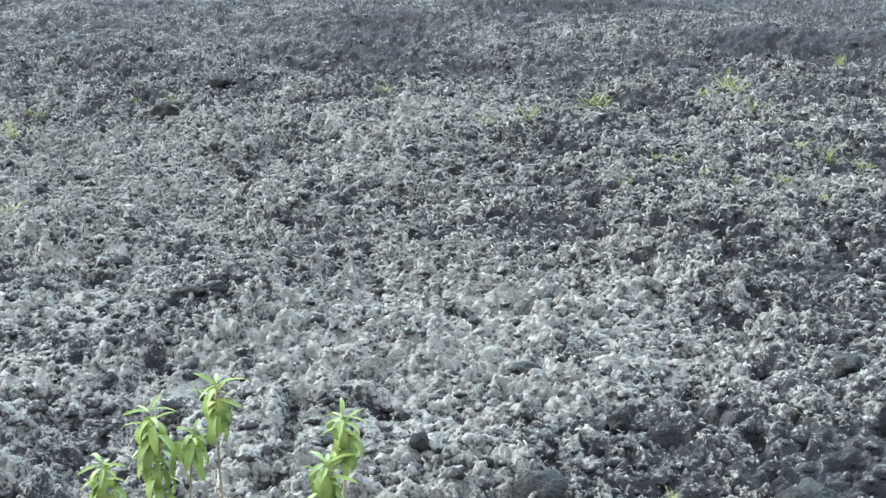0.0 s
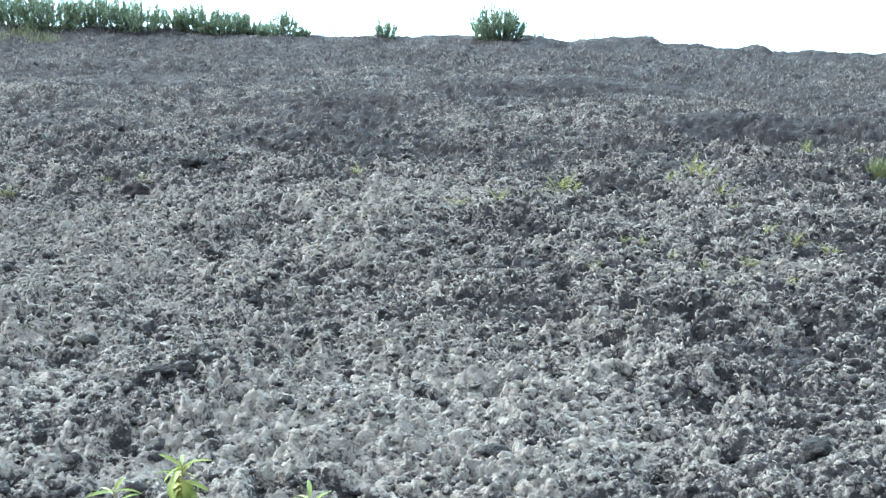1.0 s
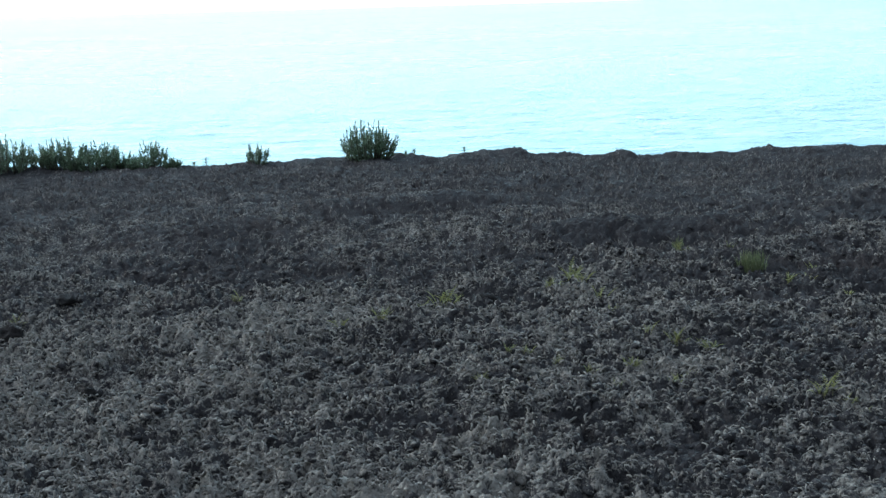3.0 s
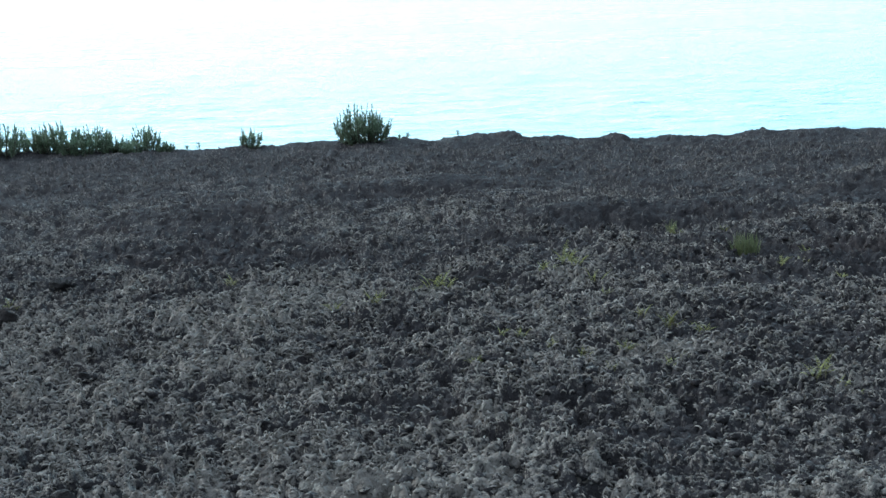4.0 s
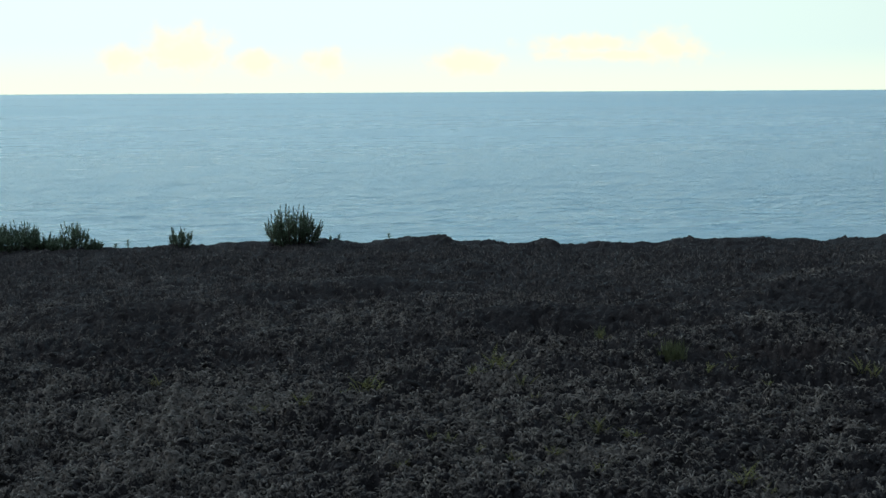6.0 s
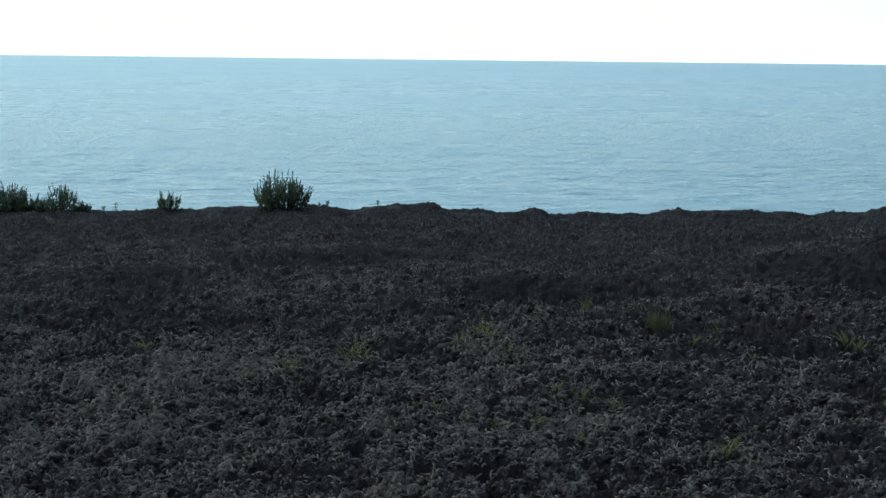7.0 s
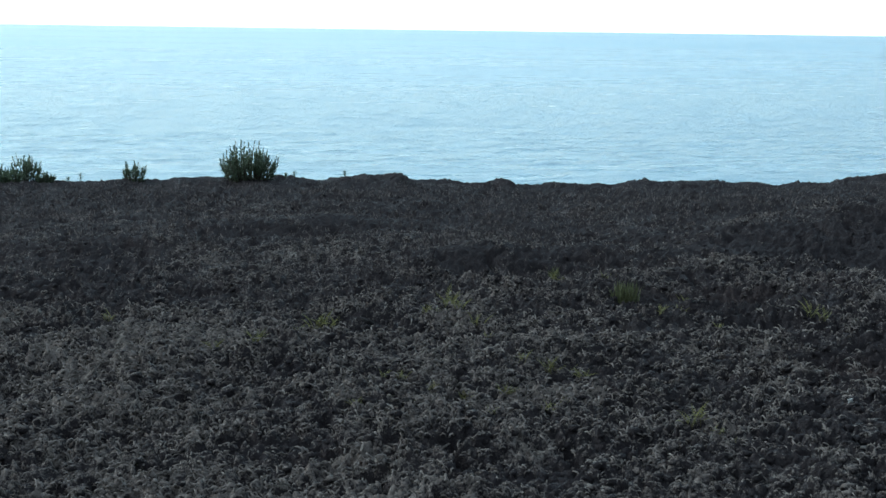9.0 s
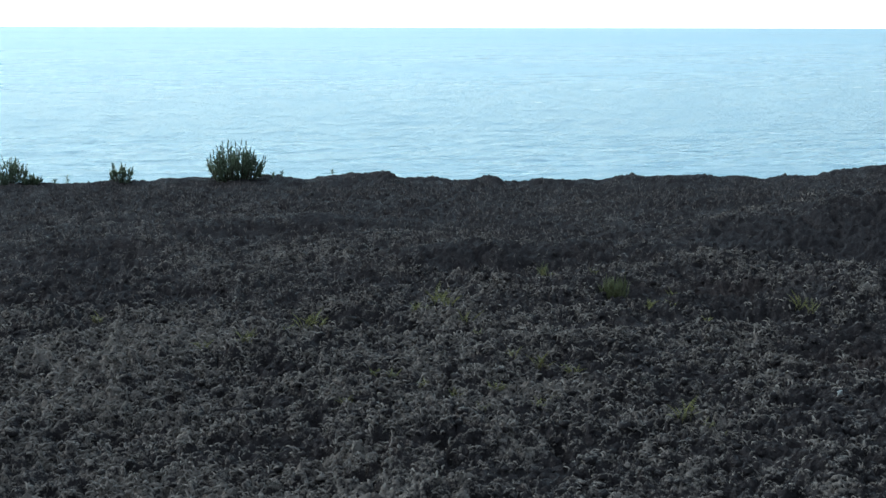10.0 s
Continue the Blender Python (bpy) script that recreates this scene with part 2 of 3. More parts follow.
# heaps on the crest: x, height, half width
HEAPS = [(2.55, 0.045, 0.50), (2.90, 0.105, 0.16), (2.52, 0.030, 0.09), (2.12, 0.02, 0.10), (4.33, 0.090, 0.13), (5.05, 0.060, 0.22), (6.6, 0.07, 0.7),
         (7.6, 0.045, 0.5), (10.1, 0.14, 1.1), (12.4, 0.16, 2.0), (-4.0, 0.04, 1.6), (0.2, 0.03, 0.15), (-0.6, 0.025, 0.2)]


def broad(x, y):
    """The broad form of the lava, without its clinker."""
    z = 0.07 * perlin(x / 2.3, y / 2.3, 3) + 0.045 * perlin(x / 0.8, y / 0.8, 4)
    for bx, by, h, rx, ry in RELIEF:
        z = z + h * np.exp(-((x - bx) / rx) ** 2 - ((y - by) / ry) ** 2)
    top = 0.028 - 0.128 * step(1.5, 5.8, x) + 0.02 * step(-1.0, -2.5, x)
    for hx, h, r in HEAPS:
        top = top + h * np.exp(-np.abs((x - hx) / r) ** 3.2 - ((y - 17.15) / (0.35 + r * 0.3)) ** 2)
    near_crest = step(13.5, 16.8, y)
    z = z * (1 - 0.75 * near_crest) + (top + 0.03 * perlin(x / 0.35, y / 0.9, 8)) * near_crest
    past = np.maximum(y - CREST - 0.25 * perlin(x / 1.5, x * 0 + 3.3, 9), 0)
    z = z - np.minimum(0.22 * past + 0.10 * past ** 2, 21.0)
    # unseen rise added behind the bank to shut out low sky light
    inland = np.maximum(-y - 14, 0)
    z = z + 0.34 * inland ** 2 / (inland + 14)
    return z + 0.32 * step(2.6, 0.6, y) * (1 - step(60, 200, np.abs(y))) + 0.5 * perlin(x / 30, y / 30, 6) * step(25, 60, np.hypot(x, y)) * (y < 17)


def clinker(x, y):
    """Rounded crusty lumps with sharp clefts between them."""
    wx, wy = x + 0.03 * perlin(x / 0.06, y / 0.06, 21), y + 0.03 * perlin(x / 0.06, y / 0.06, 22)
    patch = 0.75 + 0.6 * perlin(x / 0.55, y / 0.55, 23)
    a = np.abs(perlin(wx / 0.17, wy / 0.17, 11)) * 0.080
    b = np.abs(perlin(wx / 0.075, wy / 0.075, 12)) * 0.085
    c = np.abs(perlin(wx / 0.034, wy / 0.034, 13)) * 0.036
    d = np.abs(perlin(wx / 0.016, wy / 0.016, 14)) * 0.012
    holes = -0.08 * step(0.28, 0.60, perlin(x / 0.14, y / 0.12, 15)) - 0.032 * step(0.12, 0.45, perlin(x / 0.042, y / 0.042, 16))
    return ((a + b + c + d) * patch - 0.055 + holes) * (1 - 0.55 * step(8.5, 14, y)) * (1 - 0.2 * step(6.0, 4.8, y))


def height(x, y):
    return broad(x, y) + clinker(x, y)


# patches with hardly any lichen, one of them painted shade, and some with much: x, y, half length, half depth, amount
PATCHES = [(-1.4, 10.6, 1.3, 0.5, -0.35), (0.55, 12.6, 0.6, 0.4, -0.30), (3.0, 11.3, 0.6, 0.25, -0.45), (-0.6, 11.5, 0.5, 0.3, -0.30), (1.35, 9.15, 0.3, 0.3, -0.45),
           (5.2, 10.2, 0.6, 0.3, -0.3), (-3.0, 13.3, 0.9, 0.5, -0.30), (0.2, 5.6, 0.5, 0.4, 0.22), (-1.0, 7.0, 1.0, 0.8, 0.20), (2.3, 7.0, 0.5, 0.5, 0.25),
           (5.2, 8.8, 0.6, 0.5, 0.45), (-0.9, 4.7, 0.25, 0.15, 0.25), (1.45, 4.9, 0.4, 0.6, -0.30), (0.45, 3.75, 0.35, 0.3, 0.30), (-0.4, 4.2, 0.8, 0.6, 0.15),
           # the one at 6.4, 11.5 darkens the mound's front as its shade
           (6.4, 11.5, 1.4, 0.8, -1.0), (1.25, 3.9, 0.6, 0.5, -0.45), (3.2, 5.8, 0.7, 0.7, 0.35),
           (4.2, 9.45, 0.5, 0.3, -0.6), (2.0, 13.6, 0.7, 0.22, -0.5), (-0.45, 12.2, 0.35, 0.3, -0.5), (4.6, 12.4, 0.7, 0.2, -0.35),
           (-3.0, 12.0, 1.2, 0.25, -0.3)]


def patchy(x, y):
    """How much the patches add to or take from the lichen."""
    c = 0 * x
    for bx, by, rx, ry, k in PATCHES:
        c = c + (1.1 if k < 0 else 0.8) * k * np.exp(-((x - bx) / rx) ** 2 - ((y - by) / ry) ** 2)
    return c


def lichen_and_shade(x, y):
    """Where the lichen grows thick: most near the bank, thinner towards the sea, with bare patches; painted shade is
    mixed in.
    """
    c = 0.36 + 0.32 * step(6.5, 4.6, y) * step(1.8, 3.0, y) - 0.20 * step(4.5, 3.6, y) - 0.12 * step(6, 9, y) - 0.36 * step(7.5, 12.5, y) * (0.55 + 0.45 * step(3.0, 0.0, x)) - 0.44 * step(11.5, 15.0, y) - 0.42 * step(0.6, 3.2, x) - 0.30 * step(0.8, 1.7, x) * step(7, 5.5, y) + 0.15 * step(0.5, 2.5, x) * step(9, 10.5, y)
    c = c + 0.45 * perlin(x / 1.4, y / 1.9, 31) + 0.24 * perlin(x / 0.45, y / 0.5, 32) + 0.40 * perlin(x / 0.20, y / 0.23, 33)
    # outside the fan the colour is darkened to stand in for missing self-shadow
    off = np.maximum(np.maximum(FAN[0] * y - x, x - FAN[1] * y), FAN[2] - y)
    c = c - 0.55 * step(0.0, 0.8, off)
    c = c + patchy(x, y)
    # lump tops paler, clefts and holes darker: shade painted in along with the lichen
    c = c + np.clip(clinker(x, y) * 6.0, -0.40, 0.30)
    # the hollows of RELIEF get their shade in the colour too
    for bx, by, h, rx, ry in RELIEF:
        c = c + 3.5 * min(h, 0.0) * np.exp(-((x - bx) / rx) ** 2 - ((y - by) / ry) ** 2)
    return c


def redness(x, y):
    """Where the clinker is rusty brown."""
    r = 0.10 * step(10, 15, y)
    for bx, by, rx, ry in [(4.2, 9.7, 0.4, 0.25), (4.25, 7.5, 0.5, 0.3), (-1.41, 5.66, 0.12, 0.1), (0.9, 6.1, 0.2, 0.2)]:
        r = r + np.exp(-((x - bx) / rx) ** 2 - ((y - by) / ry) ** 2)
    return np.clip(r, 0, 1)


def ground_z(x, y, reach=0.0):
    """The ground's height at a place, or the upper crust within reach of it."""
    a = np.arange(9) * 0.7
    r = reach * np.array([0, 1, 1, 1, 1, 0.5, 0.5, 0.5, 0.5])
    return float(np.sort(height(x + r * np.cos(a), y + r * np.sin(a)))[-3])


def mesh_from(name, verts, faces, mat, cover=None, smooth=True, rust=None):
    """A mesh from arrays of vertices and of equal-sided faces."""
    me = bpy.data.meshes.new(name)
    verts, faces = np.asarray(verts, dtype=np.float32), np.asarray(faces, dtype=np.int32)
    me.vertices.add(len(verts))
    me.vertices.foreach_set("co", verts.ravel())
    me.loops.add(faces.size)
    me.loops.foreach_set("vertex_index", faces.ravel())
    me.polygons.add(len(faces))
    me.polygons.foreach_set("loop_start", np.arange(0, faces.size, faces.shape[1], dtype=np.int32))
    if cover is not None:
        me.attributes.new("cover", "FLOAT", "POINT").data.foreach_set("value", np.asarray(cover, dtype=np.float32))
    if rust is not None:
        me.attributes.new("rust", "FLOAT", "POINT").data.foreach_set("value", np.asarray(rust, dtype=np.float32))
    me.update(calc_edges=True)
    me.validate()
    if smooth:
        me.shade_smooth()
    me.materials.append(mat)
    return me


def grid_faces(rows, cols):
    i = np.arange(rows - 1)[:, None] * cols + np.arange(cols - 1)[None, :]
    return np.stack([i, i + 1, i + cols + 1, i + cols], -1).reshape(-1, 4)


def spread(points, stops):
    """Coordinates running through stops, each with its step there."""
    out = [points]
    for end, near, far in stops:
        a = out[-1]
        span = end - a
        while out[-1] < end - 1e-6:
            k = (out[-1] - a) / span
            out.append(min(end, out[-1] + near + (far - near) * k))
    return np.array(out)


def inside_fan(x, y, margin):
    return (x > FAN[0] * y + margin) & (x < FAN[1] * y - margin) & (y > FAN[2] + margin) & (y < FAN[3] - margin)


def inside_yard(x, y, margin):
    return (x > -16 + margin) & (x < 18 - margin) & (y > -12 + margin) & (y < 24 - margin)


def build_ground():
    """One sheet: finest on the open flow, coarser round the bank, coarsest inland and along the coast."""
    sheets, base = [], 0
    ys = spread(FAN[2], [(6, 0.0070, 0.012), (10, 0.012, 0.028), (18.0, 0.028, 0.06), (FAN[3], 0.08, 0.2)])
    us = spread(FAN[0], [(FAN[1], 0.0019, 0.0019)])
    x, y = (us[None, :] * ys[:, None]).ravel(), np.repeat(ys, len(us))
    sheets.append((x, y, height(x, y), grid_faces(len(ys), len(us))))
    xs, ys = np.arange(-16, 18.01, 0.075), np.arange(-12, 24.01, 0.075)
    x, y = np.tile(xs, len(ys)), np.repeat(ys, len(xs))
    faces = grid_faces(len(ys), len(xs))
    faces = faces[~inside_fan(x, y, 0.16)[faces].all(1)]
    sheets.append((x, y, height(x, y) - 0.05 * inside_fan(x, y, 0.02), faces))
    xs = spread(-600.0, [(-40, 60, 6), (40, 1.5, 1.5), (600, 6, 60)])
    ys = spread(-600.0, [(-40, 60, 6), (20, 1.5, 1.0), (34, 0.7, 1.0), (50, 2, 4)])
    x, y = np.tile(xs, len(ys)), np.repeat(ys, len(xs))
    faces = grid_faces(len(ys), len(xs))
    faces = faces[~inside_yard(x, y, 0.3)[faces].all(1)]
    sheets.append((x, y, broad(x, y) - 0.15 * inside_yard(x, y, 0.02), faces))
    verts, quads, cover, rust = [], [], [], []
    for x, y, z, faces in sheets:
        used, faces = np.unique(faces, return_inverse=True)
        verts.append(np.stack([x, y, z], -1)[used])
        quads.append(faces.reshape(-1, 4) + base)
        cover.append(lichen_and_shade(x[used], y[used]))
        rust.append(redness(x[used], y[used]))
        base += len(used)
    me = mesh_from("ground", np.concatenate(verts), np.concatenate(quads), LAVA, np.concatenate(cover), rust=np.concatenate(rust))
    return tagged(new("ground", me), "rough dark lava flow crusted with pale grey lichen", "lava field", kind="structure")


def build_sea():
    ys = spread(20.0, [(120, 10, 3), (300, 0.9, 2.2), (900, 2.5, 14), (4600, 20, 400)])
    us = spread(-1.2, [(-0.45, 0.1, 0.02), (0.8, 0.006, 0.006), (1.4, 0.02, 0.1)])
    x = (us[None, :] * (ys[:, None] + 20)).ravel()
    y = np.repeat(ys, len(us))
    calm = step(1500, 500, y) * step(20, 130, y)
    z = -18 + calm * (0.16 * perlin(x / 12, y / 6.5, 41) + 0.20 * perlin(x / 5.0, y / 3.2, 42))
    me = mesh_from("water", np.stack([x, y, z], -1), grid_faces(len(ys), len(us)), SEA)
    return tagged(new("water", me), "calm pale blue sea with low ripples reaching the horizon", "sea", kind="structure")


ground = build_ground()
build_sea()


def part(name, me, parent, label="", basis=None):
    ob = new(name, me)
    ob.parent = parent
    if basis is not None:
        ob.matrix_basis = basis
    return tagged(ob, label)


# ---- rocks ----
def lump(rng, level, rough=0.35):
    """Vertices and triangles of an uneven crusty lump about one across."""
    bm = bmesh.new()
    bmesh.ops.create_icosphere(bm, subdivisions=level, radius=0.5)
    off = Vector(rng.uniform(-50, 50, 3))
    for v in bm.verts:
        k = noise.noise(v.co * 2.6 + off) * rough + noise.noise(v.co * 6 + off) * rough * 0.5
        v.co = v.co * (1 + k)
        v.co.x *= 1.15
        v.co.z *= 0.8
    co = np.array([v.co[:] for v in bm.verts])
    tri = np.array([[v.index for v in f.verts] for f in bm.faces])
    bm.free()
    return co, tri


def turned(rng, n):
    """n random turns as matrices, mostly about the upright."""
    a, b = rng.uniform(0, 2 * np.pi, n), rng.normal(0, 0.45, n)
    ca, sa, cb, sb = np.cos(a), np.sin(a), np.cos(b), np.sin(b)
    o, i = np.zeros(n), np.ones(n)
    rz = np.stack([ca, -sa, o, sa, ca, o, o, o, i], -1).reshape(n, 3, 3)
    rx = np.stack([i, o, o, o, cb, -sb, o, sb, cb], -1).reshape(n, 3, 3)
    return rz @ rx


def scatter(rng, y0, y1, density, low, high):
    """Places and sizes of loose clinker between two distances."""
    n = int(density * 1.06 * (y1 * y1 - y0 * y0) / 2)
    y = np.sqrt(rng.uniform(y0 * y0, y1 * y1, n))
    x = y * rng.uniform(-0.42, 0.64, n)
    return x, y, low + (high - low) * rng.uniform(0, 1, n) ** 2.2


def build_rubble():
    rng = np.random.default_rng(5)
    bands = [(3.1, 5.2, 235, 0.014, 0.048, 2), (5.2, 8.0, 240, 0.016, 0.065, 1), (8.0, 11.0, 120, 0.02, 0.06, 1), (11.0, 17.0, 14, 0.02, 0.05, 1)]
    verts, faces, cover, rusty, base = [], [], [], [], 0
    for y0, y1, density, low, high, level in bands + [(-9.0, 14.0, 14, 0.03, 0.12, 1)]:
        if y0 > 0:
            x, y, size = scatter(rng, y0, y1, density, low, high)
        else:
            n = int(density * (y1 - y0) * 24)
            x, y, size = rng.uniform(-11, 13, n), rng.uniform(y0, y1, n), low + (high - low) * rng.uniform(0, 1, n) ** 2.2
            away = (~inside_fan(x, y, -0.1)) & (np.hypot(x, y) > 0.7)
            x, y, size = x[away], y[away], size[away]
        shapes = [lump(rng, level, 0.85) for _ in range(7)]
        pick = rng.integers(0, 7, len(x))
        size = size * (1 - 0.6 * step(15.8, 16.6, y))
        z = height(x, y) - size * 0.06
        turn = turned(rng, len(x))
        thick = lichen_and_shade(x, y) + rng.normal(-0.18, 0.25, len(x)) * (1 - 0.7 * step(9, 13, y))
        for k, (co, tri) in enumerate(shapes):
            sel = np.nonzero(pick == k)[0]
            placed = np.einsum("nij,vj->nvi", turn[sel], co) * size[sel, None, None] + np.stack([x, y, z], -1)[sel, None, :]
            verts.append(placed.reshape(-1, 3))
            faces.append((tri[None] + (np.arange(len(sel)) * len(co))[:, None, None] + base).reshape(-1, 3))
            cover.append(np.repeat(thick[sel], len(co)))
            rusty.append(np.repeat(redness(x, y)[sel], len(co)))
            base += len(sel) * len(co)
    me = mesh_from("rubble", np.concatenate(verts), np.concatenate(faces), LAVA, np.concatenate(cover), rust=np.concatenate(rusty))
    ob = part("rubble", me, ground, "loose grey lichen-crusted lava clinker")
    return tagged(ob, kind="stuff")


build_rubble()


def build_lobes():
    """Curling lichen lobes that stand in cushions on the crust, with bare gaps between the cushions."""
    rng = np.random.default_rng(23)
    xs, ys = [], []
    for y0, y1, density in [(3.2, 5.5, 520), (5.5, 9.0, 520), (9.0, 13.0, 330), (13.0, 16.6, 150)]:
        n = int(density * 1.06 * (y1 * y1 - y0 * y0) / 2)
        y = np.sqrt(rng.uniform(y0 * y0, y1 * y1, n))
        xs.append(y * rng.uniform(-0.42, 0.64, n))
        ys.append(y)
    cx, cy = np.concatenate(xs), np.concatenate(ys)
    cushion = 0.55 * perlin(cx / 0.105, cy / 0.12, 51) + 0.25 * perlin(cx / 0.05, cy / 0.06, 52)
    keep = lichen_and_shade(cx, cy) + cushion + rng.normal(0, 0.10, len(cx)) > -0.06
    cx, cy = cx[keep], cy[keep]
    per = 4
    n = len(cx) * per
    x = np.repeat(cx, per) + rng.normal(0, 0.017, n)
    y = np.repeat(cy, per) + rng.normal(0, 0.017, n)
    # short fringes near the bank, longer curls farther out, low growth by the crest
    out, crest = step(4.5, 6.5, y), step(9, 12.5, y)
    length = rng.uniform(0.5, 1.15, n) * (0.030 + 0.026 * out - 0.014 * crest)
    thick = rng.uniform(0.6, 1.15, n) * (0.0042 + 0.0018 * out - 0.0008 * crest)
    around = np.repeat(rng.uniform(0, 2 * np.pi, len(cx)), per) + rng.normal(0, 0.8, n)
    rise = rng.uniform(0.3, 1.3, n) - 0.35 * (1 - out)
    fall = rng.uniform(0.4, 1.1, n)
    twist = rng.normal(0, 0.40, n)
    p = np.stack([x, y, height(x, y) + rng.uniform(-0.006, 0.001, n)], -1)
    rows = []
    for k in range(3):
        flank = np.stack([-np.sin(around), np.cos(around), 0 * around], -1)
        lift = np.stack([-np.sin(rise) * np.cos(around), -np.sin(rise) * np.sin(around), np.cos(rise)], -1)
        r = (thick * (0.7, 1.0, 0.85)[k])[:, None]
        rows += [p + lift * r, p - flank * r - lift * r * 0.4, p + flank * r - lift * r * 0.4]
        p = p + np.stack([np.cos(around) * np.cos(rise), np.sin(around) * np.cos(rise), np.sin(rise)], -1) * (length / 3)[:, None]
        rise, around = rise - fall, around + twist
    rows.append(p)
    verts = np.stack(rows, 1).reshape(-1, 3)
    tri = []
    for k in (0, 3):
        for i in range(3):
            j = (i + 1) % 3
            tri += [[k + i, k + j, k + 3 + j], [k + i, k + 3 + j, k + 3 + i]]
    tri = np.array(tri + [[6, 7, 9], [7, 8, 9], [8, 6, 9]])
    faces = (tri[None] + (np.arange(n) * 10)[:, None, None]).reshape(-1, 3)
    ob = part("lichen_lobes", mesh_from("lichen_lobes", verts, faces, STRAND), ground, "curling pale grey lichen lobes on the crust")
    tagged(ob, kind="stuff")


build_lobes()


def build_stubble():
    """Short dull spikes of dry lichen that roughen the far half of the flow."""
    rng = np.random.default_rng(29)
    n = 60000
    y = np.sqrt(rng.uniform(8.6 ** 2, 17.1 ** 2, n))
    x = y * rng.uniform(-0.43, 0.66, n)
    keep = rng.uniform(0, 1, n) < step(8.4, 11.0, y) * (0.64 + 0.6 * perlin(x / 0.9, y / 0.7, 61) + 0.4 * perlin(x / 0.12, y / 0.16, 62) + 1.6 * np.minimum(patchy(x, y), 0))
    x, y = x[keep], y[keep]
    n = len(x)
    tall, wide = rng.uniform(0.018, 0.052, n) * (1 - 0.35 * step(15.8, 16.8, y)), rng.uniform(0.006, 0.014, n)
    turn = rng.uniform(0, 2 * np.pi, n)
    foot = np.stack([x, y, height(x, y) - 0.006], -1)
    rows = [foot + np.stack([np.cos(turn + k * 2.094), np.sin(turn + k * 2.094), 0 * x], -1) * wide[:, None] for k in range(3)]
    rows.append(foot + np.stack([rng.normal(0, 0.5, n) * tall, rng.normal(0, 0.3, n) * tall, tall], -1))
    faces = (np.array([[0, 1, 3], [1, 2, 3], [2, 0, 3]])[None] + (np.arange(n) * 4)[:, None, None]).reshape(-1, 3)
    me = mesh_from("dry_stubble", np.stack(rows, 1).reshape(-1, 3), faces, STUBBLE, smooth=False)
    tagged(part("dry_stubble", me, ground, "short dull grey-brown lichen stubble"), kind="stuff")


build_stubble()


def rock_mesh(rng, level=3, mat=BARE):
    co, tri = lump(rng, level, 0.55)
    return mesh_from("rock", co, tri, mat)


# dark rocks standing out of the crust: x, y, width, height over width
ROCKS = [(-1.83, 8.74, 0.15, 0.7), (-1.13, 7.34, 0.09, 0.7), (-1.01, 5.16, 0.09, 0.5), (-0.92, 5.18, 0.08, 0.5), (0.31, 4.59, 0.12, 0.45),
         (0.59, 4.08, 0.085, 1.0), (0.51, 4.07, 0.10, 0.5), (-0.07, 3.91, 0.07, 1.0), (0.12, 3.74, 0.06, 0.8), (0.29, 3.60, 0.15, 0.6),
         (1.10, 3.62, 0.20, 0.6), (1.47, 4.54, 0.14, 0.6), (-1.57, 9.41, 0.14, 0.5), (-1.41, 5.66, 0.09, 0.6), (1.25, 6.9, 0.10, 0.7),
         (1.52, 7.05, 0.10, 0.6), (1.35, 9.25, 0.22, 0.5), (-0.34, 3.95, 0.12, 0.5)]


def build_rocks():
    rng = np.random.default_rng(11)
    for x, y, w, tall in ROCKS:
        ob = new("rock", rock_mesh(rng))
        ob.matrix_basis = pose(x, y, ground_z(x, y) + w * tall * 0.2, rng.uniform(-12, 12), rng.uniform(-12, 12), rng.uniform(0, 360)) @ \
            Matrix.Diagonal((w, w * 0.85, w * tall * 1.2, 1))
        tagged(ob, "dark brown bare lava rock half sunk in grey clinker", "rock", "dark rocks")


build_rocks()


# ---- plants ----
def blade(length, width, droop, fold, segments=6):
    """A pointed leaf along +y from the origin that arches down: vertices and quads."""
    verts, faces = [], []
    y = z = 0.0
    slope = 0.35
    for i in range(segments + 1):
        k = i / segments
        w = width * (math.sin(math.pi * k) ** 0.75 * 0.5 + 0.02 * (1 - k))
        verts += [(-w, y, z + fold * w), (0, y, z), (w, y, z + fold * w)]
        slope -= droop / segments
        y += math.cos(slope) * length / segments
        z += math.sin(slope) * length / segments
    for i in range(segments):
        a = i * 3
        faces += [(a, a + 1, a + 4, a + 3), (a + 1, a + 2, a + 5, a + 4)]
    return np.array(verts), np.array(faces)


def tube(path, r0, r1, sides=6):
    """A tapered round stem through points."""
    path = [Vector(p) for p in path]
    verts, faces = [], []
    for i, p in enumerate(path):
        way = (path[min(i + 1, len(path) - 1)] - path[max(i - 1, 0)]).normalized()
        q = way.to_track_quat("Z", "Y")
        r = r0 + (r1 - r0) * i / (len(path) - 1)
        for s in range(sides):
            a = 2 * math.pi * s / sides
            verts.append(p + q @ Vector((math.cos(a) * r, math.sin(a) * r, 0)))
    for i in range(len(path) - 1):
        for s in range(sides):
            t = (s + 1) % sides
            faces.append((i * sides + s, i * sides + t, (i + 1) * sides + t, (i + 1) * sides + s))
    return np.array([v[:] for v in verts]), np.array(faces)


def joined(pieces, name, mat):
    verts, faces, base = [], [], 0
    for co, fa in pieces:
        verts.append(co)
        faces.append(fa + base)
        base += len(co)
    return mesh_from(name, np.concatenate(verts), np.concatenate(faces), mat)


def moved(piece, m):
    co, fa = piece
    r = np.array(m)
    return co @ r[:3, :3].T + r[:3, 3], fa


